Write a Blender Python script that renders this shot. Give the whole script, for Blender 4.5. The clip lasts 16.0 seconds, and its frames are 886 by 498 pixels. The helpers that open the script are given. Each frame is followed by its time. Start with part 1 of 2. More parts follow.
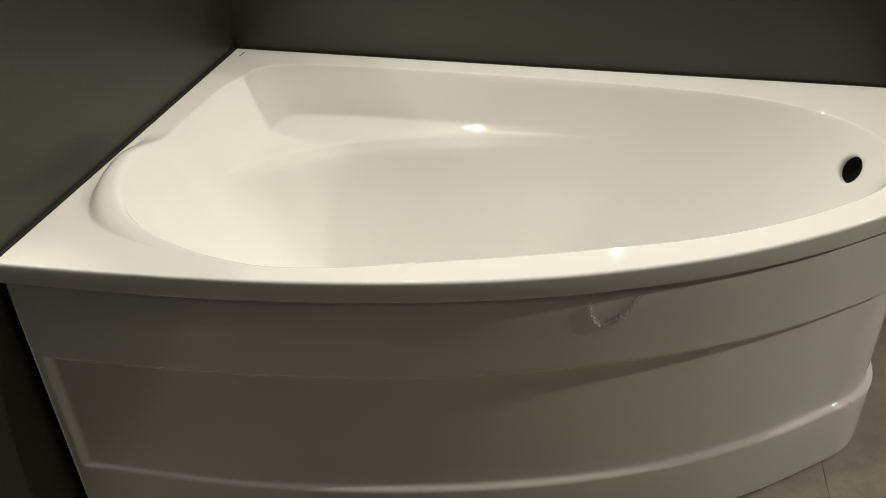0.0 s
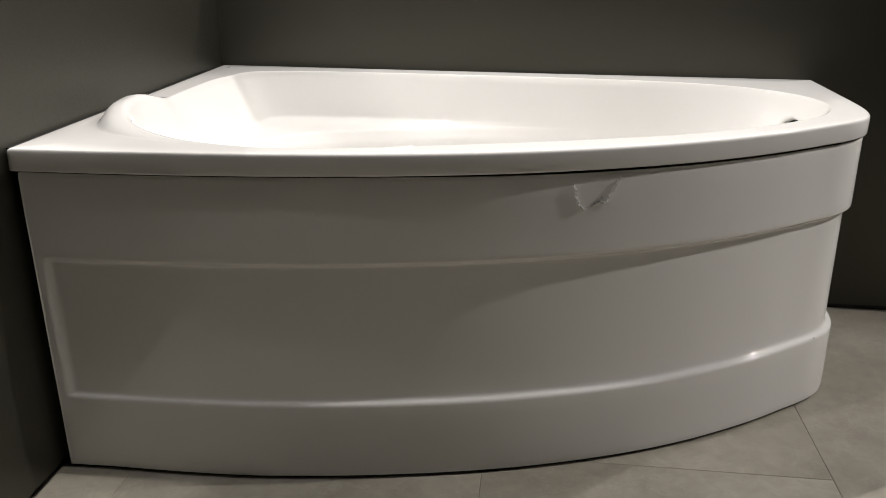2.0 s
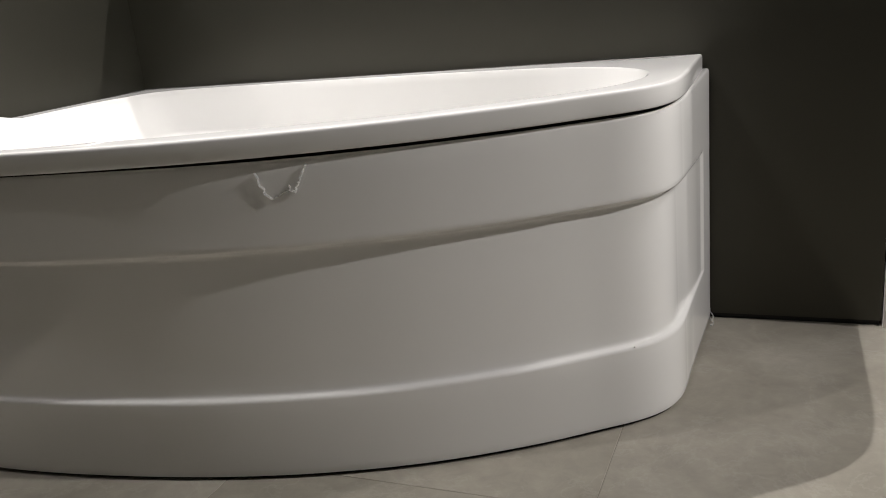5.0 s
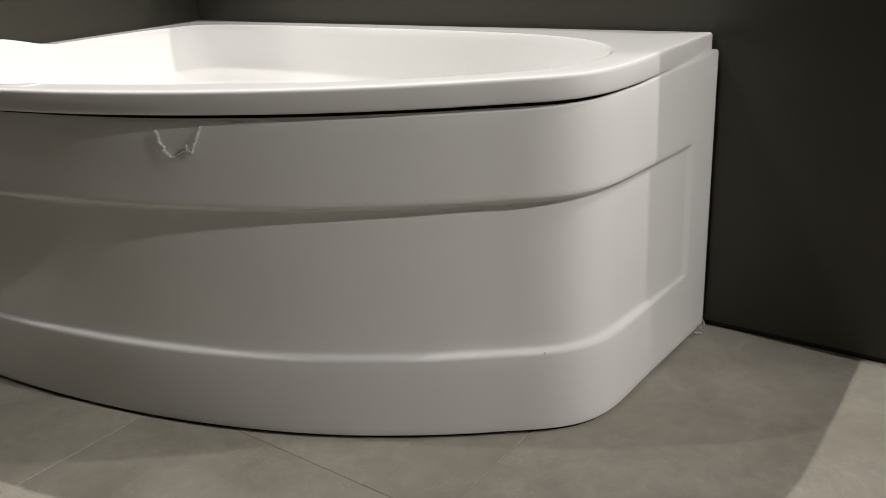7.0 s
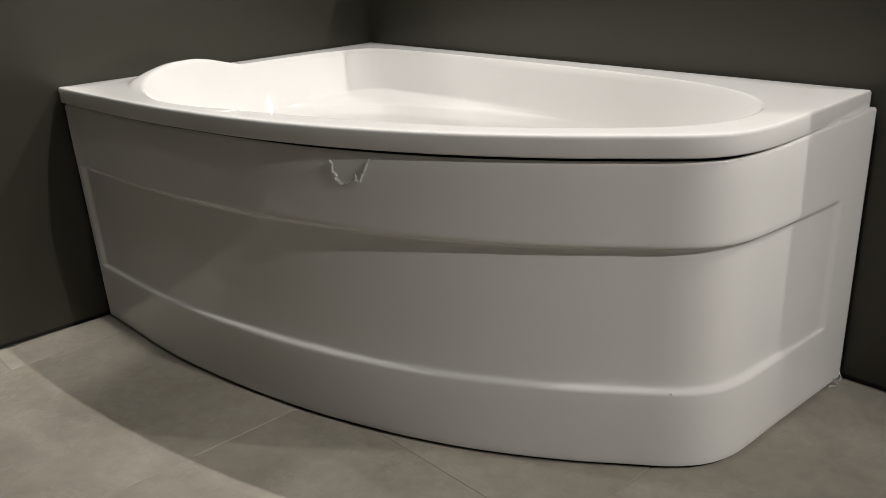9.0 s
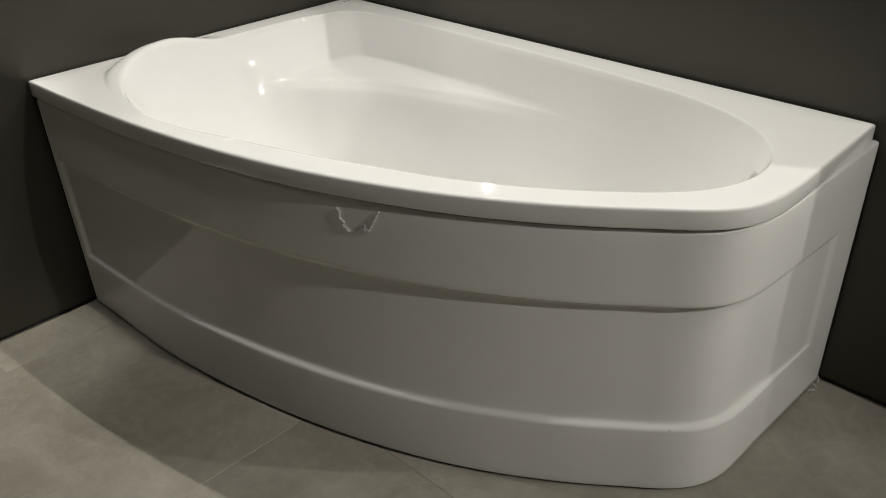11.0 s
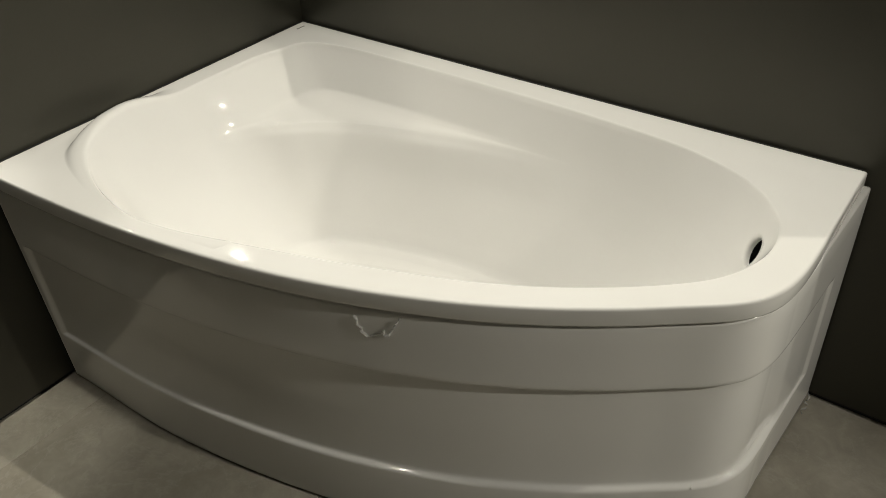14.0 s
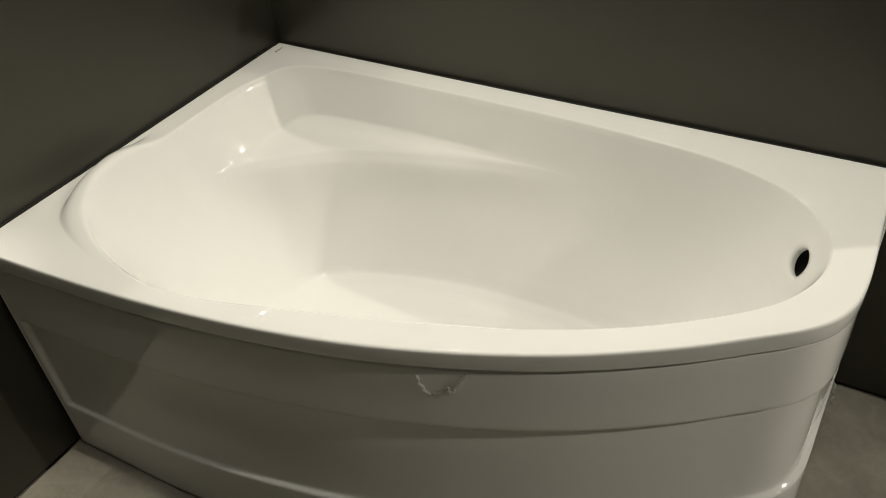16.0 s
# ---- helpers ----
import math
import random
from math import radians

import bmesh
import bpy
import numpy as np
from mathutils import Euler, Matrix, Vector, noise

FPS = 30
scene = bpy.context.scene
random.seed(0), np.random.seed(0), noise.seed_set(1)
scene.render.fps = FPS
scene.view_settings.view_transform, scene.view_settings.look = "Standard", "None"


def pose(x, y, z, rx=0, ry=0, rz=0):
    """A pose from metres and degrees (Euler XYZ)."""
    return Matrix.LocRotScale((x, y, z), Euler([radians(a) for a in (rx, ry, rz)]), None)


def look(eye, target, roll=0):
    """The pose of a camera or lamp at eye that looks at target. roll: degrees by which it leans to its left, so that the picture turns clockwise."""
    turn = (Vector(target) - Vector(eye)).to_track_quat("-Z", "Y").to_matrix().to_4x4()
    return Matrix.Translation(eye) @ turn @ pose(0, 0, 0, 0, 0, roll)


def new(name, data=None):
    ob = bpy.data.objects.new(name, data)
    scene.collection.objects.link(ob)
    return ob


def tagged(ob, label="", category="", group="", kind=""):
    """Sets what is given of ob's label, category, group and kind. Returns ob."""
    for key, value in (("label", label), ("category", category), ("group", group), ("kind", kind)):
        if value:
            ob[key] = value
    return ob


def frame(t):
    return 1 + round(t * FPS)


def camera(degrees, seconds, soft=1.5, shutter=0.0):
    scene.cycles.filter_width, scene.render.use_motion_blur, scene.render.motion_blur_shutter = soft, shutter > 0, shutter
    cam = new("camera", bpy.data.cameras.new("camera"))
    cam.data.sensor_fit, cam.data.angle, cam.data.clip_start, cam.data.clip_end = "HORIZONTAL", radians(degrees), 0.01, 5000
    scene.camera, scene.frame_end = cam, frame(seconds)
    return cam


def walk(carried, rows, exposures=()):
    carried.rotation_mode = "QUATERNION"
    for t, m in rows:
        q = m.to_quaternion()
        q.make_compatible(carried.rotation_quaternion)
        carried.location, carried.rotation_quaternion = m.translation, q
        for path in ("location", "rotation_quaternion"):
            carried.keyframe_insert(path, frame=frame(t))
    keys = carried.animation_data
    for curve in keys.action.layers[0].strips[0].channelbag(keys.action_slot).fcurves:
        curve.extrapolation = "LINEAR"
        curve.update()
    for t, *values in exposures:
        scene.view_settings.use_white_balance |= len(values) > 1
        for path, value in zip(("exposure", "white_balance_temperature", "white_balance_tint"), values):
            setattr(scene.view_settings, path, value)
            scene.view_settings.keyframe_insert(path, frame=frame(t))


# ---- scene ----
cam = camera(55.7, 16.0, soft=0.9)
PATH = [
    (0, (0.826, -1.74, 1.237), (0.496, -0.101, 0.139), -0.7),
    (0.5, (0.822, -1.801, 1.15), (0.542, -0.095, 0.145), -0.1),
    (1, (0.79, -1.862, 1.014), (0.526, -0.077, 0.15), -0.0),
    (1.5, (0.779, -1.931, 0.913), (0.53, -0.083, 0.19), 0.2),
    (2, (0.783, -2.031, 0.868), (0.569, -0.168, 0.173), 0.5),
    (2.5, (0.785, -2.068, 0.845), (0.592, -0.194, 0.173), 0.6),
    (3, (0.835, -2.067, 0.827), (0.63, -0.183, 0.189), 1.0),
    (3.5, (0.972, -2.03, 0.812), (0.61, -0.169, 0.176), -0.6),
    (4, (1.188, -1.964, 0.771), (0.752, -0.118, 0.135), -2.6),
    (4.5, (1.404, -1.876, 0.731), (0.671, -0.108, 0.152), -5.6),
    (5, (1.568, -1.776, 0.74), (0.807, -0.021, 0.153), -5.9),
    (7.5, (1.954, -1.474, 0.787), (0.734, -0.065, 0.062), -2.7),
    (8, (1.978, -1.521, 0.813), (0.684, -0.17, 0.106), -2.1),
    (8.5, (1.988, -1.543, 0.834), (0.611, -0.276, 0.128), -2.4),
    (9, (1.969, -1.543, 0.854), (0.583, -0.284, 0.152), -2.5),
    (11.5, (1.797, -1.507, 1.244), (0.644, -0.305, 0.138), -1.2),
    (12, (1.813, -1.54, 1.326), (0.68, -0.36, 0.176), -1.1),
    (12.5, (1.788, -1.527, 1.364), (0.667, -0.337, 0.213), -0.8),
    (13, (1.742, -1.504, 1.394), (0.661, -0.284, 0.235), -1.3),
    (13.5, (1.644, -1.456, 1.393), (0.6, -0.21, 0.228), -2.6),
    (14, (1.582, -1.468, 1.38), (0.587, -0.204, 0.192), -2.9),
    (14.5, (1.543, -1.525, 1.393), (0.588, -0.232, 0.203), -2.9),
    (15, (1.498, -1.537, 1.409), (0.58, -0.221, 0.215), -3.9),
    (15.5, (1.429, -1.51, 1.439), (0.556, -0.197, 0.209), -4.6),
    (16, (1.35, -1.472, 1.452), (0.524, -0.151, 0.198), -4.5),
]
EXPOSURES = [
    (0.0, -0.08, 7120, 2), (1.0, 0.20, 6850, 3), (2.0, 0.57, 6500, 11), (5.0, 0.66, 6370, 11), (7.5, 0.40, 6450, 10), (9.2, 0.25, 6550, 10),
    (11.5, -0.10, 6630, 6), (13.0, -0.12, 6850, 5), (14.5, -0.16, 7080, 3), (16.0, -0.20, 7150, 3),
]
walk(cam, [(t, look(eye, target, roll)) for t, eye, target, roll in PATH], EXPOSURES)

# ---- light ----
world = bpy.data.worlds.new("showroom_air")
world.use_nodes = True
world.node_tree.nodes["Background"].inputs[0].default_value = (0.9, 0.95, 1.0, 1)
world.node_tree.nodes["Background"].inputs[1].default_value = 0.02
scene.world = world

WARM = (1.0, 0.95, 0.90)
SPOTS = []


def spot(name, eye, target, watts, cone, blend=0.5, size=0.03, color=WARM):
    data = bpy.data.lights.new(name, "SPOT")
    data.energy, data.spot_size, data.spot_blend, data.shadow_soft_size, data.color = watts, radians(cone), blend, size, color
    ob = new(name, data)
    ob.matrix_world = look(eye, target)
    SPOTS.append((name, ob.matrix_world.copy(), watts))
    return ob


# ceiling spots of the showroom, all hung at one height, in three rows
spot("spot_key", (0.42, -0.14, 2.4), (1.2, -0.9, 0.0), 101, 104, 1.0, 0.011)
spot("spot_front", (0.36, -1.0, 2.4), (0.5, -1.2, 0.0), 24, 120, 0.5, 0.011)
spot("spot_pool", (0.03, -0.87, 2.4), (0.0, -1.15, 0.0), 84, 19, 1.0, 0.011)
spot("spot_behind", (2.8, 0.65, 2.4), (0.2, -0.42, 0.42), 114, 50, 1.0, 0.011)
spot("spot_aisle", (3.9, -0.1, 2.4), (1.0, -0.9, 0.0), 185, 46, 1.0, 0.011)
spot("spot_west", (-1.4, -0.9, 2.4), (0.7, -0.6, 0.2), 38, 90, 0.6, 0.011)
spot("spot_corner", (-1.46, 0.65, 2.4), (0.7, -0.5, 0.2), 16, 90, 0.6, 0.011)
for x, y in ((-2.9, -0.15), (-2.7, -1.0), (-1.4, 2.2), (1.0, 2.2), (4.6, -1.0)):
    spot("spot_row", (x, y, 2.4), (0.7 + 0.1 * (x - 0.7), -0.45, 0.3), 6, 100, 0.5, 0.009)
spot("spot_hall", (4.2933, 2.8, 2.4), (4.2933, 2.8, 0), 90, 100, 0.6, 0.05)

# ---- materials ----


def material(name):
    m = bpy.data.materials.new(name)
    m.use_nodes = True
    nodes, links = m.node_tree.nodes, m.node_tree.links
    return m, nodes, links, nodes["Principled BSDF"]


def noise_node(nodes, links, scale, detail=4.0, rough=0.55, stretch=(1, 1, 1)):
    co = nodes.new("ShaderNodeTexCoord")
    mp = nodes.new("ShaderNodeMapping")
    mp.inputs["Scale"].default_value = stretch
    links.new(co.outputs["Object"], mp.inputs["Vector"])
    n = nodes.new("ShaderNodeTexNoise")
    n.inputs["Scale"].default_value, n.inputs["Detail"].default_value, n.inputs["Roughness"].default_value = scale, detail, rough
    links.new(mp.outputs["Vector"], n.inputs["Vector"])
    return n


def ramp_node(nodes, links, source, stops):
    r = nodes.new("ShaderNodeValToRGB")
    el = r.color_ramp.elements
    while len(el) < len(stops):
        el.new(0.5)
    for e, (p, c) in zip(el, stops):
        e.position, e.color = p, (*c, 1)
    links.new(source, r.inputs[0])
    return r


def bump_node(nodes, links, source, strength, distance, target):
    b = nodes.new("ShaderNodeBump")
    b.inputs["Strength"].default_value, b.inputs["Distance"].default_value = strength, distance
    links.new(source, b.inputs["Height"])
    links.new(b.outputs[0], target.inputs["Normal"])
    return b


def acrylic():
    m, nodes, links, p = material("white_acrylic")
    n = noise_node(nodes, links, 2.5, 3)
    r = ramp_node(nodes, links, n.outputs[0], [(0.3, (0.80, 0.795, 0.775)), (0.7, (0.83, 0.825, 0.81))])
    links.new(r.outputs[0], p.inputs["Base Color"])
    d = noise_node(nodes, links, 14, 5)
    rr = ramp_node(nodes, links, d.outputs[0], [(0.35, (0.046, 0.046, 0.046)), (0.75, (0.058, 0.058, 0.058))])
    links.new(rr.outputs[0], p.inputs["Roughness"])
    p.inputs["IOR"].default_value = 1.49
    w = noise_node(nodes, links, 9, 2)
    bump_node(nodes, links, w.outputs[0], 0.03, 0.003, p)
    return m


def laminate(name, low, high, rough):
    m, nodes, links, p = material(name)
    n = noise_node(nodes, links, 1.7, 5)
    r = ramp_node(nodes, links, n.outputs[0], [(0.3, low), (0.7, high)])
    links.new(r.outputs[0], p.inputs["Base Color"])
    f = noise_node(nodes, links, 240, 3)
    rr = ramp_node(nodes, links, f.outputs[0], [(0.3, (rough - 0.05,) * 3), (0.7, (rough + 0.05,) * 3)])
    links.new(rr.outputs[0], p.inputs["Roughness"])
    bump_node(nodes, links, f.outputs[0], 0.12, 0.001, p)
    p.inputs["Specular IOR Level"].default_value = 0.7
    p.inputs["Specular Tint"].default_value = (1.0, 0.97, 0.85, 1)
    return m


def concrete_tile():
    m, nodes, links, p = material("concrete_look_porcelain")
    info = nodes.new("ShaderNodeObjectInfo")
    co = nodes.new("ShaderNodeTexCoord")
    off = nodes.new("ShaderNodeVectorMath")
    off.operation = "MULTIPLY_ADD"
    comb = nodes.new("ShaderNodeCombineXYZ")
    for i in range(3):
        links.new(info.outputs["Random"], comb.inputs[i])
    links.new(comb.outputs[0], off.inputs[0])
    off.inputs[1].default_value = (37, 23, 11)
    links.new(co.outputs["Object"], off.inputs[2])

    def cloud(scale, detail, rough, warp=0.0):
        n = nodes.new("ShaderNodeTexNoise")
        n.inputs["Scale"].default_value, n.inputs["Detail"].default_value = scale, detail
        n.inputs["Roughness"].default_value, n.inputs["Distortion"].default_value = rough, warp
        links.new(off.outputs[0], n.inputs["Vector"])
        return n
    big = cloud(2.6, 6, 0.6, 0.4)
    base = ramp_node(nodes, links, big.outputs[0], [(0.26, (0.215, 0.196, 0.159)), (0.5, (0.315, 0.292, 0.246)), (0.74, (0.405, 0.380, 0.325))])
    fine = cloud(22, 8, 0.7, 0.6)
    fr = ramp_node(nodes, links, fine.outputs[0], [(0.3, (0.84, 0.84, 0.84)), (0.7, (1.1, 1.1, 1.1))])
    mul = nodes.new("ShaderNodeMix")
    mul.data_type, mul.blend_type = "RGBA", "MULTIPLY"
    mul.inputs["Factor"].default_value = 1.0
    links.new(base.outputs[0], mul.inputs["A"])
    links.new(fr.outputs[0], mul.inputs["B"])
    vein = cloud(4.5, 8, 0.66, 0.4)
    vr = ramp_node(nodes, links, vein.outputs[0], [(0.485, (0, 0, 0)), (0.5, (0.14, 0.14, 0.14)), (0.515, (0, 0, 0))])
    mix = nodes.new("ShaderNodeMix")
    mix.data_type = "RGBA"
    links.new(vr.outputs[0], mix.inputs["Factor"])
    links.new(mul.outputs["Result"], mix.inputs["A"])
    mix.inputs["B"].default_value = (0.52, 0.50, 0.46, 1)
    links.new(mix.outputs["Result"], p.inputs["Base Color"])
    rr = ramp_node(nodes, links, fine.outputs[0], [(0.3, (0.42, 0.42, 0.42)), (0.7, (0.58, 0.58, 0.58))])
    links.new(rr.outputs[0], p.inputs["Roughness"])
    bump_node(nodes, links, fine.outputs[0], 0.15, 0.001, p)
    return m


def plain(name, color, rough, metal=0.0):
    m, nodes, links, p = material(name)
    n = noise_node(nodes, links, 30, 4)
    r = ramp_node(nodes, links, n.outputs[0], [(0.3, tuple(c * 0.9 for c in color)), (0.7, tuple(min(1, c * 1.08) for c in color))])
    links.new(r.outputs[0], p.inputs["Base Color"])
    p.inputs["Roughness"].default_value, p.inputs["Metallic"].default_value = rough, metal
    return m


def film():
    m, nodes, links, p = material("clear_plastic_film")
    n = noise_node(nodes, links, 60, 4)
    r = ramp_node(nodes, links, n.outputs[0], [(0.3, (0.84, 0.84, 0.83)), (0.7, (0.93, 0.93, 0.92))])
    links.new(r.outputs[0], p.inputs["Base Color"])
    p.inputs["Roughness"].default_value, p.inputs["Alpha"].default_value = 0.2, 0.36
    bump_node(nodes, links, n.outputs[0], 0.5, 0.002, p)
    return m


ACRYLIC = acrylic()
DARK_WALL = laminate("anthracite_laminate", (0.020, 0.0194, 0.0142), (0.025, 0.0243, 0.0179), 0.42)
PALE_WALL = laminate("pale_grey_paint", (0.26, 0.256, 0.245), (0.31, 0.306, 0.295), 0.6)
WHITE_TRIM = plain("white_lacquer", (0.75, 0.74, 0.72), 0.4)
TILE = concrete_tile()
GROUT = plain("grey_grout", (0.25, 0.232, 0.198), 0.9)
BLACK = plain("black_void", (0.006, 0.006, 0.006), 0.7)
INK = plain("grey_print", (0.12, 0.12, 0.115), 0.5)
FILM = film()
CEILING = laminate("dark_ceiling_paint", (0.08, 0.08, 0.08), (0.1, 0.1, 0.1), 0.7)

# ---- building helpers ----


def mesh_object(name, bm, mat, parent=None, label="", smooth=True):
    me = bpy.data.meshes.new(name)
    bm.normal_update()
    bm.to_mesh(me)
    bm.free()
    me.materials.append(mat)
    if smooth:
        me.polygons.foreach_set("use_smooth", [True] * len(me.polygons))
    ob = new(name, me)
    if parent is not None:
        ob.parent = parent
    return tagged(ob, label=label)


def box(bm, lo, hi, bevel=0.0):
    made = bmesh.ops.create_cube(bm, size=1.0)["verts"]
    for v in made:
        for i in range(3):
            v.co[i] = lo[i] + (v.co[i] + 0.5) * (hi[i] - lo[i])
    if bevel:
        edges = list({e for v in made for e in v.link_edges})
        bmesh.ops.bevel(bm, geom=edges, offset=bevel, segments=2, profile=0.5, affect="EDGES")


def spline(points, step):
    """An even polyline along the smooth curve through the points."""
    p = np.array(points, float)
    p = np.vstack([2 * p[0] - p[1], p, 2 * p[-1] - p[-2]])
    out = []
    for i in range(1, len(p) - 2):
        u = np.linspace(0, 1, 24, endpoint=False)[:, None]
        a, b, c, d = p[i - 1:i + 3]
        out.append(0.5 * (2 * b + (c - a) * u + (2 * a - 5 * b + 4 * c - d) * u ** 2 + (3 * b - a - 3 * c + d) * u ** 3))
    q = np.vstack(out + [p[-2:-1]])
    s = np.r_[0, np.cumsum(np.hypot(*np.diff(q, axis=0).T))]
    t = np.linspace(0, s[-1], max(2, int(s[-1] / step) + 1))
    return np.column_stack([np.interp(t, s, q[:, 0]), np.interp(t, s, q[:, 1])])


def ease(a, b, x):
    t = np.clip((np.asarray(x, float) - a) / (b - a), 0, 1)
    return t * t * (3 - 2 * t)


# ---- the shell of the room ----
def slab(name, lo, hi, mat, label, category):
    bm = bmesh.new()
    box(bm, lo, hi)
    return tagged(mesh_object(name, bm, mat, smooth=False), label, category, kind="structure")


slab("wall_left", (-0.1213, -1.7733, 0.0112), (-0.0112, 0.084, 0.9473), DARK_WALL, "low dark grey satin display wall beside the bathtub", "wall")
slab("wall_back", (-0.0112, 0.0084, 0.0112), (1.7472, 0.084, 0.9473), DARK_WALL, "low dark grey satin display wall behind the bathtub", "wall")
slab("wall_end", (1.7495, -0.0037, 0), (1.7733, 0.084, 1.18), WHITE_TRIM, "white end panel beside the dark display wall", "wall")
slab("base_gap_left", (-0.1195, -1.7687, 0), (-0.0187, 0.0803, 0.0112), BLACK, "black shadow gap under the dark wall", "trim")
slab("base_gap_back", (-0.0187, 0.0131, 0), (1.7435, 0.0803, 0.0112), BLACK, "black shadow gap under the dark wall", "trim")
slab("wall_far_north", (-5, 5, -0.02), (6, 5.1, 3.0), PALE_WALL, "pale grey far showroom wall", "wall")
slab("wall_far_south", (-5, -6.1, -0.02), (6, -6, 3.0), PALE_WALL, "pale grey far showroom wall", "wall")
slab("wall_far_west", (-5.1, -6, -0.02), (-5, 5, 3.0), PALE_WALL, "pale grey far showroom wall", "wall")
slab("wall_far_east", (6, -6, -0.02), (6.1, 5, 3.0), PALE_WALL, "pale grey far showroom wall", "wall")
slab("ceiling", (-5.1, -6.1, 3.0), (6.1, 5.1, 3.1), CEILING, "dark painted showroom ceiling", "ceiling")
floor = slab("floor", (-5.1, -6.1, -0.12), (6.1, 5.1, -0.0009), GROUT, "grey concrete-look porcelain floor with dark joints", "floor")

# thin black strips along the line where the rim meets the walls
slab("dark_strip_left", (-0.011, -0.882, 0.5507), (-0.0042, -0.0019, 0.5675), BLACK, "thin black strip between the rim and the wall", "trim")
slab("dark_strip_back", (-0.011, 0.0005, 0.5507), (1.3953, 0.0079, 0.5665), BLACK, "thin black strip between the rim and the wall", "trim")

# ---- the bathtub ----
H = 0.5693
LIP = 0.0355
OUT_FRONT = [(-0.0037, -0.8932), (0.1493, -0.8876), (0.3267, -0.8755), (0.5133, -0.8512), (0.6813, -0.8176), (0.812, -0.7803), (0.9333, -0.7345), (1.0267, -0.6916), (1.12, -0.6393), (1.2133, -0.5787), (1.288, -0.5217), (1.3319, -0.4891), (1.3711, -0.4499), (1.3925, -0.4079), (1.4019, -0.3593), (1.4047, -0.2987), (1.4037, -0.1867), (1.4019, 0)]
INNER = [(0.0793, -0.1587), (0.0887, -0.1139), (0.1307, -0.084), (0.2333, -0.0663), (0.42, -0.0616), (0.6067, -0.0616), (0.7933, -0.0653), (0.9333, -0.0728), (1.0733, -0.0868), (1.1667, -0.1101), (1.2413, -0.1447), (1.302, -0.2007), (1.3328, -0.2567), (1.3412, -0.3173), (1.33, -0.3733), (1.2973, -0.434), (1.2413, -0.49), (1.1573, -0.5544), (1.0733, -0.6067), (0.98, -0.6533), (0.8773, -0.6925), (0.7653, -0.7327), (0.6533, -0.7672), (0.56, -0.7952), (0.4667, -0.8195), (0.3733, -0.8307), (0.28, -0.8157), (0.196, -0.7859), (0.1353, -0.7495), (0.0999, -0.7112), (0.0775, -0.6627), (0.0653, -0.6067), (0.0607, -0.5507), (0.0607, -0.4947), (0.056, -0.4387), (0.0541, -0.3733), (0.056, -0.28), (0.0616, -0.2147)]
LEDGE_OUT = [(0.1101, -0.4853), (0.1232, -0.4293), (0.1335, -0.3733), (0.14, -0.28), (0.1409, -0.2044), (0.1633, -0.126), (0.224, -0.1101), (0.3127, -0.1036), (0.5301, -0.0971), (0.672, -0.0989), (0.84, -0.1045), (1.0267, -0.1139)]
LEDGE_IN = [(0.1344, -0.4181), (0.154, -0.3593), (0.1773, -0.322), (0.2548, -0.2529), (0.3575, -0.1988), (0.5544, -0.1419), (0.742, -0.1167), (0.8755, -0.1139), (1.0267, -0.1232), (1.1667, -0.154), (1.2507, -0.21), (1.2899, -0.2707), (1.2973, -0.3173), (1.2787, -0.3733), (1.232, -0.4293), (1.1387, -0.4993), (1.0267, -0.5693), (0.8867, -0.6347), (0.7467, -0.6813), (0.6067, -0.7233), (0.4667, -0.7607), (0.3733, -0.77), (0.2893, -0.7467), (0.2147, -0.7), (0.1633, -0.6253), (0.14, -0.5413), (0.1325, -0.476)]
FLOOR_EDGE = [(0.2613, -0.4293), (0.28, -0.336), (0.392, -0.266), (0.5973, -0.2147), (0.7653, -0.2007), (0.9333, -0.2053), (1.0267, -0.238), (1.064, -0.2987), (1.0547, -0.3733), (0.98, -0.448), (0.84, -0.5227), (0.7, -0.5787), (0.56, -0.616), (0.42, -0.6347), (0.3267, -0.5973), (0.28, -0.5227)]
MID = np.array((0.672, -0.392))
HOLE = np.array((1.3011, -0.2436, 0.4984))
HOLE_R = 0.0271


def closed(points):
    """The smooth closed curve through the points, once round."""
    p = np.array(points, float)
    u = np.linspace(0, 1, 24, endpoint=False)[:, None]
    out = []
    for i in range(len(p)):
        a, b, c, d = (p[(i + k) % len(p)] for k in (-1, 0, 1, 2))
        out.append(0.5 * (2 * b + (c - a) * u + (2 * a - 5 * b + 4 * c - d) * u ** 2 + (3 * b - a - 3 * c + d) * u ** 3))
    return np.vstack(out)


def soften(values, times):
    for _ in range(times):
        values = (np.roll(values, 1) + 2 * values + np.roll(values, -1)) / 4
    return values


def front_curve():
    """The front edge of the rim, from the left wall round the free corner to the back wall."""
    p = spline(OUT_FRONT, 0.004)
    smooth = [p.copy()]
    for times in (60, 700):
        q = p.copy()
        for _ in range(times):
            q[1:-1] = (q[:-2] + 2 * q[1:-1] + q[2:]) / 4
        smooth.append(q)
    w = ease(0.8867, 1.1667, p[:, 0])[:, None]
    q = smooth[2] * (1 - w) + smooth[1] * w
    return q


def polar(curve, angles, period=True):
    """How far a curve lies from the middle of the tub, in each direction."""
    d = np.asarray(curve) - MID
    a, r = np.arctan2(d[:, 1], d[:, 0]), np.hypot(*d.T)
    o = np.argsort(a)
    return np.interp(angles, a[o], r[o], period=2 * math.pi)


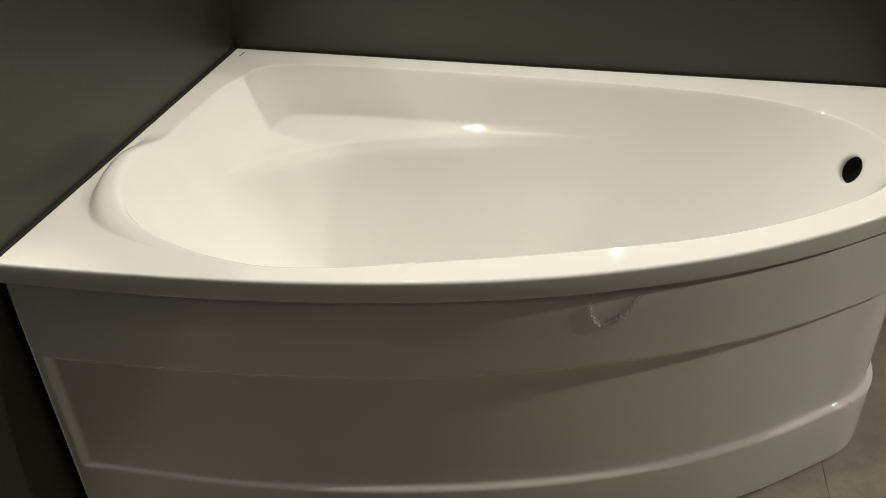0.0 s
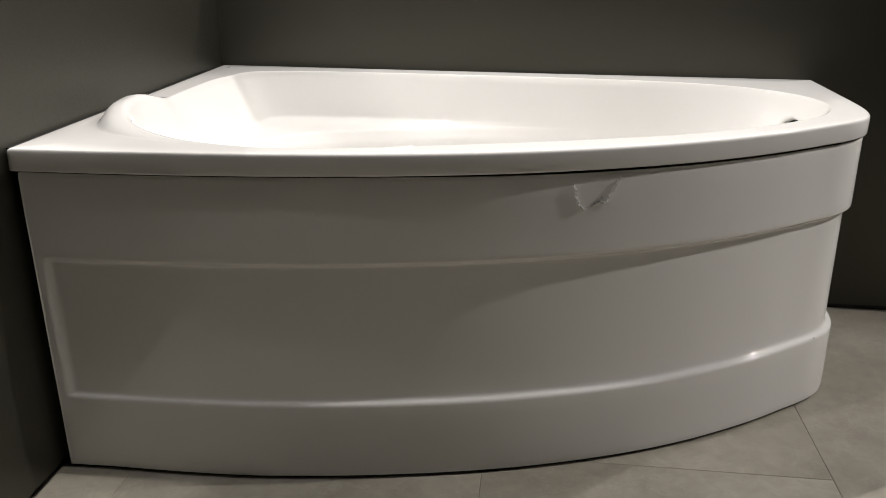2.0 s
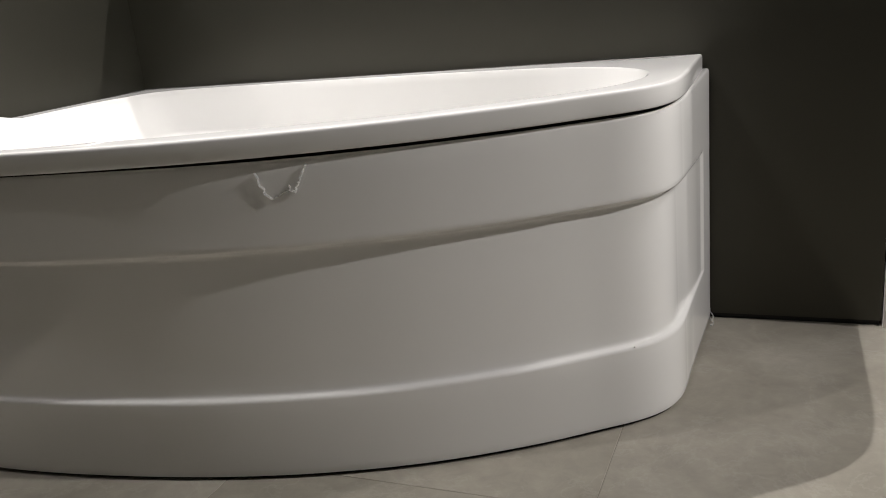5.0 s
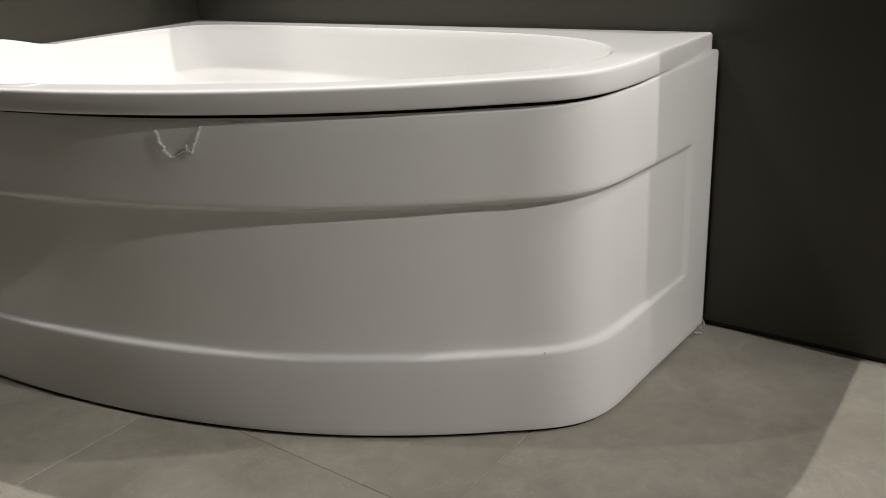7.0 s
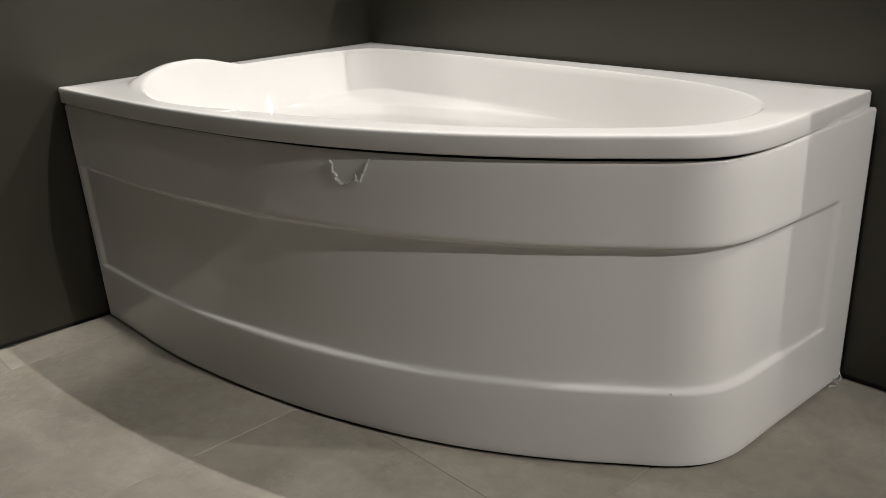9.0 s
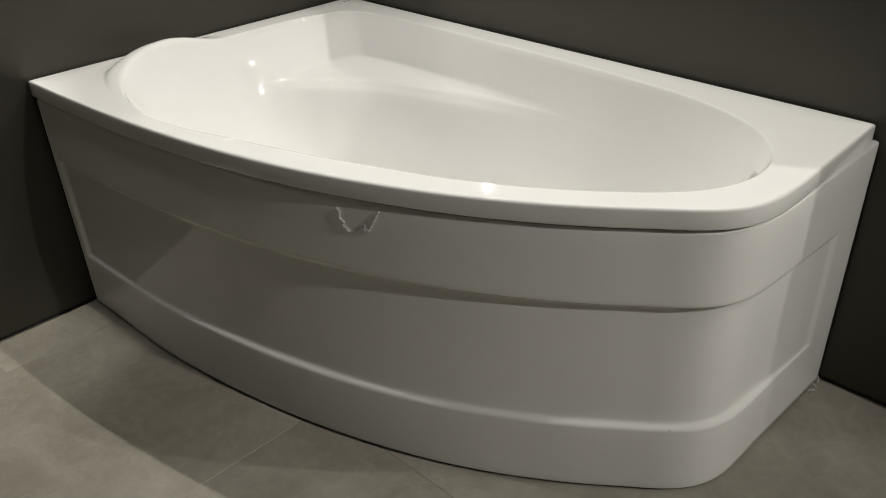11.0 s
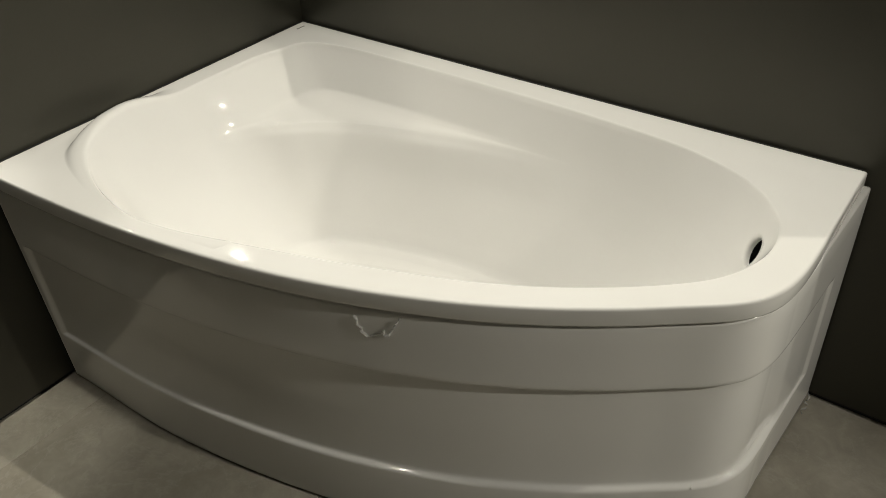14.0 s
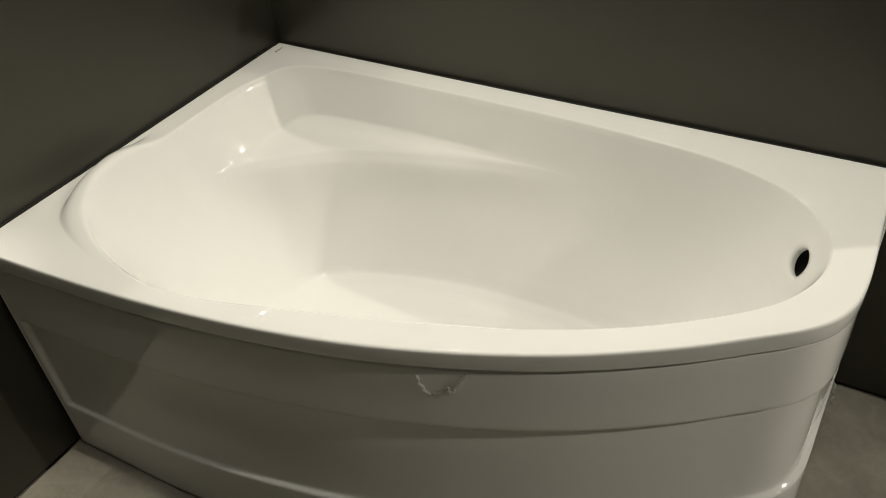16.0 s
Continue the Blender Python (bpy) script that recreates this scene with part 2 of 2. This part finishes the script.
def build_basin(parent):
    front = front_curve()
    corners = np.array([front[0], front[-1], (-0.0037, 0.0)])
    back = np.column_stack([np.linspace(front[-1][0], -0.0037, 300), np.zeros(300)])
    left = np.column_stack([np.full(200, -0.0037), np.linspace(0, front[0][1], 200)])
    outline = np.vstack([front, back, left])
    ang = np.linspace(-math.pi, math.pi, 900, endpoint=False)
    way = np.column_stack([np.cos(ang), np.sin(ang)])
    r_out = polar(outline, ang)
    shift = np.zeros_like(way)
    for c in corners:
        k = np.argmin(abs(ang - math.atan2(c[1] - MID[1], c[0] - MID[0])))
        shift[k] = c - (MID + way[k] * r_out[k])
    r_in = soften(polar(closed(INNER), ang), 16)
    r_l2 = soften(polar(closed(LEDGE_IN), ang), 28)
    r_fl = soften(polar(closed(FLOOR_EDGE), ang), 200)
    ledge = spline(LEDGE_OUT, 0.004)
    d = ledge - MID
    a_led, r_led = np.arctan2(d[:, 1], d[:, 0]) % (2 * math.pi), np.hypot(*d.T)
    o = np.argsort(a_led)
    aa = ang % (2 * math.pi)
    inside = (aa > a_led.min()) & (aa < a_led.max())
    r_l1 = r_in + 0.88 * (r_l2 - r_in)
    r_l1 = np.where(inside, np.maximum(r_l1, np.interp(aa, a_led[o], r_led[o])), r_l1)
    r_l1 = np.minimum(r_l1, r_in - 0.02)
    r_l1 = np.maximum(soften(r_l1, 49), r_l2 + 0.006)
    step = np.minimum(0.014, 0.3 * (r_l1 - r_l2))
    # the headrest: a raised crescent on the wide end
    yy = (MID + way * r_in[:, None])[:, 1]
    left_end = way[:, 0] < -0.2
    lump = ease(-0.4387, -0.5927, yy) * (1 - ease(-0.6253, -0.8167, yy)) * left_end
    lump_w = ease(-0.392, -0.4947, yy) * (1 - ease(-0.728, -0.8307, yy)) * left_end
    h = 0.0289 * lump
    wide = 0.0187 + 0.0336 * lump_w
    rows = []

    def ring(r, z, edge=False):
        xy = MID + way * np.asarray(r)[:, None] + shift * edge
        rows.append(np.column_stack([xy, np.broadcast_to(z, len(ang))]))
    ring(r_out - 0.022, H - LIP, True)
    ring(r_out - 0.004, H - LIP, True)
    ring(r_out - 0.001, H - LIP + 0.001, True)
    ring(r_out, H - LIP + 0.004, True)
    ring(r_out, H - 0.0062, True)
    ring(r_out - 0.0005, H - 0.0036, True)
    ring(r_out - 0.0019, H - 0.0015, True)
    ring(r_out - 0.0042, H - 0.0003, True)
    ring(r_out - 0.0070, H + 0 * r_out, True)
    room = np.minimum(wide, (r_out - r_in) * 0.75)
    gap = r_out - 0.007 - (r_in + room)
    ring(r_in + room + 0.5 * np.maximum(gap, 0.002), H + 0 * r_in)
    ring(r_in + room, H + 0 * r_in)
    for f, g in ((0.93, 0.06), (0.84, 0.30), (0.72, 0.64), (0.57, 0.86), (0.40, 0.97), (0.22, 1.0)):
        ring(r_in + room * f, H + h * g)
    # down the wall to the ledge, over it, down to the floor
    spot_in = MID + way * r_l2[:, None]
    has = ease(-0.476, -0.28, spot_in[:, 1]) * (1 - ease(0.4667, 0.952, spot_in[:, 0]))
    lean = 0.60 + 0.2 * ease(0.3, 0.8, -way[:, 0])
    floor_z = 0.1727

    def wall(z, shelf):
        t = (H - z) / (H - floor_z)
        bare = r_in - 0.004 - (r_in - r_fl - 0.004) * (lean * t + (1 - lean) * t ** 3)
        return has * shelf + (1 - has) * bare, z + 0 * r_in
    keys = [(r_in + room * 0.12, H + h), (r_in - 0.001, H + h - 0.0005 - 0.1 * h), (r_in - 0.0065, H + 0.75 * h - 0.012),
            wall(0.504, r_l1 + 0.35 * (r_in - r_l1)), wall(0.4685, r_l1 + 0.02 * (r_in - r_l1)), wall(0.4592, r_l1 - 0.3 * (r_l1 - r_l2)),
            wall(0.4545, r_l2 + step), wall(0.4312, r_l2 - 0.010), wall(0.3453, r_l2 - 0.31 * (r_l2 - r_fl)),
            wall(0.2287, r_l2 - 0.72 * (r_l2 - r_fl)), (r_fl + 0.0 * r_fl, floor_z + 0 * h), (r_fl * 0.8, 0.1605 + 0 * h), (r_fl * 0.5, 0.1568 + 0 * h)]
    prof = [np.column_stack([k[0], k[1]]) for k in keys]
    # how far each edge of the section is rounded: tight at the rim and the ledge, wide elsewhere
    tight = {1: 0.004 + 0.3 * h, 2: 0.005 + 0.3 * h, 4: 0.014 + 0.3 * (1 - has), 6: 0.008 + 0.3 * (1 - has), 10: 0.06 + 0 * h}
    full = [prof[0]]
    for k in range(1, len(prof) - 1):
        for other in (prof[k - 1], prof[k + 1]):
            way_k = other - prof[k]
            share = 0.5 if k not in tight else np.minimum(0.5, tight[k] / np.maximum(np.hypot(*way_k.T), 1e-6))[:, None]
            full.append(prof[k] + way_k * share)
            if other is prof[k - 1]:
                full.append(prof[k])
    prof = full + [prof[-1]]
    for _ in range(2):
        cut = [prof[0]]
        for p, q in zip(prof[:-1], prof[1:]):
            cut += [0.75 * p + 0.25 * q, 0.25 * p + 0.75 * q]
        prof = cut + [prof[-1]]
    stack = np.array(prof)
    length = np.r_[0, np.cumsum(np.hypot(*np.diff(stack.mean(1), axis=0).T))]
    for s in np.linspace(0, length[-1], 170):
        k = min(np.searchsorted(length, s, side="right") - 1, len(stack) - 2)
        u = (s - length[k]) / (length[k + 1] - length[k])
        row = stack[k] * (1 - u) + stack[k + 1] * u
        ring(row[:, 0], row[:, 1])
    for f in (0.3, 0.12):
        ring(r_fl * f, 0.1549 + 0 * r_fl)
    bm = bmesh.new()
    n = len(ang)
    grid = [[bm.verts.new(co) for co in row] for row in rows]
    for a, b in zip(grid[:-1], grid[1:]):
        for j in range(n):
            bm.faces.new((a[j], a[(j + 1) % n], b[(j + 1) % n], b[j]))
    bm.faces.new(grid[-1])
    bmesh.ops.recalc_face_normals(bm, faces=bm.faces)
    if max(bm.faces, key=lambda f: f.calc_area()).normal.z < 0:
        bmesh.ops.reverse_faces(bm, faces=bm.faces)
    # the overflow: a round hole through the wall, with a short sleeve
    bm.verts.ensure_lookup_table()
    near = min(bm.verts, key=lambda v: (v.co - Vector(HOLE)).length)
    axis, middle = near.normal.copy(), near.co.copy()
    bm.normal_update()
    axis = near.normal.copy()
    bmesh.ops.delete(bm, geom=[v for v in bm.verts if (v.co - middle).length < HOLE_R], context="VERTS")
    rim = [e for e in bm.edges if e.is_boundary and all((v.co - middle).length < HOLE_R * 2 for v in e.verts)]
    for v in {v for e in rim for v in e.verts}:
        off = v.co - middle
        flat = off - axis * off.dot(axis)
        v.co = middle + flat.normalized() * HOLE_R + axis * off.dot(axis) * 0.3
    made = bmesh.ops.extrude_edge_only(bm, edges=rim)["geom"]
    lip = [g for g in made if isinstance(g, bmesh.types.BMVert)]
    for v in lip:
        v.co -= axis * 0.004 + (v.co - middle) * 0.06
    made = bmesh.ops.extrude_edge_only(bm, edges=[g for g in made if isinstance(g, bmesh.types.BMEdge) and g.is_boundary])["geom"]
    for v in [g for g in made if isinstance(g, bmesh.types.BMVert)]:
        v.co -= axis * 0.006
    mesh_object("basin", bm, ACRYLIC, parent, "glossy white moulded acrylic basin")
    # dark pipe behind the hole
    bm = bmesh.new()
    bmesh.ops.create_cone(bm, cap_ends=True, segments=32, radius1=HOLE_R * 1.25, radius2=HOLE_R * 1.25, depth=0.03,
                          matrix=Matrix.Translation(middle - axis * 0.024) @ axis.to_track_quat("Z", "Y").to_matrix().to_4x4())
    bmesh.ops.delete(bm, geom=[f for f in bm.faces if f.normal.dot(axis) > 0.9], context="FACES")
    mesh_object("overflow_pipe", bm, BLACK, parent, "black open overflow hole")


def apron_path():
    p = front_curve()
    d = np.gradient(p, axis=0)
    n = np.column_stack([d[:, 1], -d[:, 0]]) / np.hypot(*d.T)[:, None]
    free = ease(0.4, 0.85, p[:, 0]) * (1 - ease(-0.44, -0.32, p[:, 1]))
    q = p - n * (0.004 + 0.0022 * free)[:, None]
    side = np.clip((p[:, 1] + 0.336) / 0.336, 0, 1) * (p[:, 0] > 1.2133)
    q[:, 0] += side * 0.0165
    q[:, 0] = np.maximum(q[:, 0], 0.0047)
    return q, n, p


def apron_lean(q, z):
    """How far the apron stands in at a height: its foot is set back at the left wall and proud at the free corner."""
    back = 0.011 * (1 - ease(0.03, 0.36, q[:, 0])) - 0.007 * ease(0.5, 1.1, q[:, 0]) * (1 - ease(-0.42, -0.25, q[:, 1]) * (q[:, 0] > 1.2))
    return back * np.clip(1 - np.asarray(z) / 0.5, 0, 1)


def apron_point(x, z, out=0.0):
    """A point on the front of the apron at a given x."""
    q, n, _ = apron_path()
    m = len(q) * 3 // 4
    y, nx, ny = (np.interp(x, q[:m, 0], c[:m]) for c in (q[:, 1], n[:, 0], n[:, 1]))
    return Vector((x + nx * out, y + ny * out, z)), Vector((nx, ny, 0)).normalized()


def build_apron(parent):
    q, n, p = apron_path()
    right = p[:, 0] > 1.3533
    inset = ease(0.0187, 0.0317, q[:, 0]) * np.where(right, 1 - ease(-0.1101, -0.0877, q[:, 1]), 1)
    deep = inset * (0.0084 + 0.0047 * ease(0.0933, 1.12, q[:, 0])) * np.where(right, 1 - 0.68 * ease(-0.336, -0.1493, q[:, 1]), 1)
    top = H - LIP - 0.003 - 0.003 * ease(0.5, 0.9, q[:, 0]) * (1 - ease(-0.44, -0.34, q[:, 1])) + 0.0093 * np.clip((q[:, 1] + 0.2987) / 0.2987, 0, 1) * right
    # height, share of the recess, extra inset
    prof = [(0.006, 0, 0.022), (0.006, 0, 0.002), (0.0065, 0, 0.0005), (0.008, 0, 0.0)]
    prof += [(z, 0, 0) for z in np.linspace(0.0187, 0.1372, 6)]
    prof += [(z, share, 0) for z, share in ((0.1405, 0.03), (0.1423, 0.12), (0.1435, 0.25), (0.1443, 0.42), (0.145, 0.6), (0.146, 0.78), (0.1475, 0.9), (0.1498, 0.97), (0.1531, 1.0))]
    prof += [(z, 1, 0) for z in np.linspace(0.1633, 0.378, 8)]
    prof += [(0.3827 + 0.0131 * u, 0.5 + 0.5 * math.cos(math.pi * u), 0) for u in np.linspace(0, 1, 7)]
    prof += [(0.4032, 0, 0), (0.4387, 0, 0), (0.4853, 0, 0)]
    rows = []
    for z, share, extra in prof:
        off = deep * share + extra + apron_lean(q, z)
        rows.append(np.column_stack([q - n * off[:, None], np.full(len(q), z)]))
    for dz, extra in ((-0.006, 0.0), (-0.003, 0.0006), (-0.001, 0.002), (0.0, 0.004)):
        rows.append(np.column_stack([q - n * extra, top + dz]))
    cap = 0.006 + 0.026 * np.clip((q[:, 1] + 0.2987) / 0.1, 0, 1) * right
    rows.append(np.column_stack([q - n * cap[:, None], top]))
    rows.append(np.column_stack([q - n * (cap + 0.001)[:, None], top - 0.004]))
    rows.append(np.column_stack([q - n * (cap + 0.003)[:, None], np.full(len(q), 0.45)]))
    rows.append(np.column_stack([q - n * 0.034, np.full(len(q), 0.36)]))
    bm = bmesh.new()
    grid = [[bm.verts.new(co) for co in row] for row in rows]
    m = len(grid)
    for i in range(m):
        a, b = grid[i], grid[(i + 1) % m]
        for j in range(len(q) - 1):
            bm.faces.new((a[j], a[j + 1], b[j + 1], b[j]))
    for j in (0, len(q) - 1):
        bm.faces.new([g[j] for g in grid])
    bmesh.ops.recalc_face_normals(bm, faces=bm.faces)
    made = mesh_object("apron", bm, ACRYLIC, parent, "glossy white curved apron with a recessed middle band")
    # added black backing, shade of the apron gaps as colour: its foot shows as a black line on the floor, its top in
    # the gap under the rim
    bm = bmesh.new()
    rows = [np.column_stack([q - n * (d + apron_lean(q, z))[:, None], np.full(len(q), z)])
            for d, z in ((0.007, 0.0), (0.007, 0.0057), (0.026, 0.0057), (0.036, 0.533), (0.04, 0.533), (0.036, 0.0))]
    grid = [[bm.verts.new(co) for co in row] for row in rows]
    for a, b in zip(grid, grid[1:] + grid[:1]):
        for j in range(len(q) - 1):
            bm.faces.new((a[j], a[j + 1], b[j + 1], b[j]))
    bmesh.ops.recalc_face_normals(bm, faces=bm.faces)
    mesh_object("gap_shade", bm, BLACK, parent, "black backing that stands in for the shade in the gaps round the apron")
    return made


def ribbon(bm, points, widths, normal, rise):
    """A crumpled strip of film along points, raised in the middle."""
    pts = [Vector(p) for p in points]
    rings = []
    for i, (p, w) in enumerate(zip(pts, widths)):
        d = (pts[min(i + 1, len(pts) - 1)] - pts[max(i - 1, 0)]).normalized()
        side = normal.cross(d).normalized()
        lift = rise * (0.7 + 0.4 * random.random()) * min(1, w * 500)
        rings.append([bm.verts.new(p + side * w * a + normal * (0.0006 + lift * b)) for a, b in ((-1, 0), (-0.55, 0.5), (-0.15, 1), (0.2, 0.55), (0.6, 0.8), (1, 0))])
    for a, b in zip(rings[:-1], rings[1:]):
        for j in range(5):
            bm.faces.new((a[j], a[j + 1], b[j + 1], b[j]))


def build_film_scraps(apron):
    def strokes(name, lines, rise, label):
        bm = bmesh.new()
        for line, width in lines:
            pts, ws = [], []
            for k in range(len(line) - 1):
                for u in np.linspace(0, 1, 7, endpoint=k == len(line) - 2):
                    x = line[k][0] * (1 - u) + line[k + 1][0] * u + random.uniform(-1, 1) * 0.0008
                    z = line[k][1] * (1 - u) + line[k + 1][1] * u + random.uniform(-1, 1) * 0.0005
                    co, nrm = apron_point(x, z)
                    pts.append(co)
                    ws.append(width * (0.6 + 0.6 * random.random()))
            ws[0] *= 0.3
            ws[-1] *= 0.3
            ribbon(bm, pts, ws, nrm, rise)
        mesh_object(name, bm, FILM, apron, label, smooth=False)
    strokes("film_scrap", [([(0.8395, 0.5120), (0.8440, 0.5030), (0.8428, 0.4940), (0.8500, 0.4860), (0.8490, 0.4790), (0.8605, 0.4695)], 0.0019),
                           ([(0.8605, 0.4704), (0.8700, 0.4745), (0.8760, 0.4790), (0.8867, 0.4825)], 0.0013),
                           ([(0.8848, 0.4909), (0.8860, 0.4807), (0.8932, 0.4779), (0.8950, 0.4860), (0.9010, 0.4950), (0.9060, 0.5060), (0.9128, 0.5189)], 0.0019)],
            0.0048, "torn scrap of clear protective film")


def build_marks(parent):
    # a printed maker's mark, as plain bars
    bm = bmesh.new()
    for k, (a, b) in enumerate(((0.0, 0.004), (0.0055, 0.0085), (0.010, 0.0145), (0.016, 0.021), (0.0225, 0.026))):
        box(bm, (0.0205 + 0.002, -0.0485 + a, H + 0.0001), (0.0205 + 0.0065, -0.0485 + b, H + 0.0004))
    mesh_object("printed_mark", bm, INK, parent, "small grey printed mark", smooth=False)


def build_bits(apron):
    # a bead of hardened acrylic on the lower band
    bm = bmesh.new()
    bmesh.ops.create_uvsphere(bm, u_segments=12, v_segments=8, radius=0.0021)
    q, n, _ = apron_path()
    i = int(np.argmin(np.hypot(*(q - np.array((1.3328, -0.4797))).T)))
    for v in bm.verts:
        v.co = Vector((v.co.x, v.co.y, v.co.z * 0.7)) + Vector((*(q[i] - n[i] * (0.001 + apron_lean(q, 0.1433)[i])), 0.1433))
    mesh_object("bead", bm, WHITE_TRIM, apron, "small grey bead on the lower band")


tub = tagged(new("bathtub"), "white asymmetric acrylic corner bathtub with a curved apron", "bathtub")
build_basin(tub)
apron = build_apron(tub)
build_film_scraps(apron)
build_marks(tub)
build_bits(apron)


def build_wall_end_film():
    bm = bmesh.new()
    base = Vector((1.4159, -0.012, 0.0))
    for k in range(3):
        pts, ws = [], []
        for u in np.linspace(0, 1, 8):
            pts.append(base + Vector((0.004 * math.sin(u * 5 + k) + 0.002 * k, -0.022 * u * (k - 0.5) - 0.010 * k, 0.001 + (0.024 - 0.007 * k) * u)))
            ws.append(0.0018 * (0.5 + random.random()))
        ribbon(bm, pts, ws, Vector((1, -0.3, 0)).normalized(), 0.003)
    tagged(mesh_object("film_scrap", bm, FILM), "crumpled clear plastic film on the floor at the apron end", "plastic film")


build_wall_end_film()

# ---- the lamps themselves, under the ceiling ----
def ring_wall(bm, profile, m, segments=24):
    """A turned shape round the local z axis of m, from (radius, height) pairs."""
    rows = [[bm.verts.new(m @ Vector((r * math.cos(a), r * math.sin(a), z))) for a in np.linspace(0, 2 * math.pi, segments, endpoint=False)] for r, z in profile]
    for a, b in zip(rows[:-1], rows[1:]):
        for j in range(segments):
            bm.faces.new((a[j], a[(j + 1) % segments], b[(j + 1) % segments], b[j]))
    return rows


def build_ceiling_spot(m):
    head = tagged(new("ceiling_spot"), "black metal spotlight with a round lit lens under the ceiling", "spotlight", group="ceiling spots")
    bm = bmesh.new()
    rows = ring_wall(bm, [(0.030, 0.034), (0.034, 0.0), (0.038, 0.0), (0.038, 0.10), (0.030, 0.12), (0.012, 0.125)], m)
    bm.faces.new(rows[-1])
    mesh_object("housing", bm, LAMP_BLACK, head, "black metal housing")
    bm = bmesh.new()
    rows = ring_wall(bm, [(0.0305, 0.012), (0.010, 0.008)], m)
    mesh_object("reflector", bm, LAMP_BLACK, head, "black ring round the lens")
    bm = bmesh.new()
    rows = ring_wall(bm, [(0.010, 0.008), (0.006, 0.007)], m)
    bm.faces.new(rows[-1])
    mesh_object("lens", bm, LAMP_LENS, head, "bright round lens")
    top = m @ Vector((0, 0, 0.11))
    bm = bmesh.new()
    ring_wall(bm, [(0.008, 0.0), (0.008, 2.99 - top.z), (0.035, 2.99 - top.z), (0.035, 3.0 - top.z)], Matrix.Translation(top))
    mesh_object("stem", bm, LAMP_BLACK, head, "black metal stem")


def lit_lens():
    m, nodes, links, p = material("lit_lens")
    p.inputs["Emission Color"].default_value = (*WARM, 1)
    p.inputs["Emission Strength"].default_value = 60
    return m


LAMP_BLACK = plain("black_powder_coat", (0.02, 0.02, 0.02), 0.5)
LAMP_LENS = lit_lens()
for name, m, watts in SPOTS:
    build_ceiling_spot(m @ Matrix.Translation((0, 0, 0.03)))
# ---- floor tiles ----
TW, TL, JOINT, X0 = 0.6015, 1.2031, 0.0011, 1.3141


def tile_mesh():
    bm = bmesh.new()
    w, l, t, c = TW - JOINT, TL - JOINT, 0.0025, 0.0008
    lo = [bm.verts.new((x, y, -t)) for x, y in ((0, 0), (w, 0), (w, l), (0, l))]
    mid = [bm.verts.new((x, y, -c)) for x, y in ((0, 0), (w, 0), (w, l), (0, l))]
    up = [bm.verts.new((x, y, 0)) for x, y in ((c, c), (w - c, c), (w - c, l - c), (c, l - c))]
    for a, b in ((lo, mid), (mid, up)):
        for j in range(4):
            bm.faces.new((a[j], a[(j + 1) % 4], b[(j + 1) % 4], b[j]))
    bm.faces.new(up)
    bm.normal_update()
    me = bpy.data.meshes.new("floor_tile")
    bm.to_mesh(me)
    bm.free()
    me.materials.append(TILE)
    return me


TILE_MESH = tile_mesh()
for i in range(-7, 6):
    for j in range(-4, 4):
        shift = -0.7467 - (i + 1) * TL / 3
        y = shift % TL + j * TL
        x = X0 + i * TW
        if x < -5 or x > 5.2 or y < -6 or y > 3.7:
            continue
        ob = new("floor_tile", TILE_MESH)
        ob.location = (x + JOINT / 2, y + JOINT / 2, 0)
        ob.parent = floor
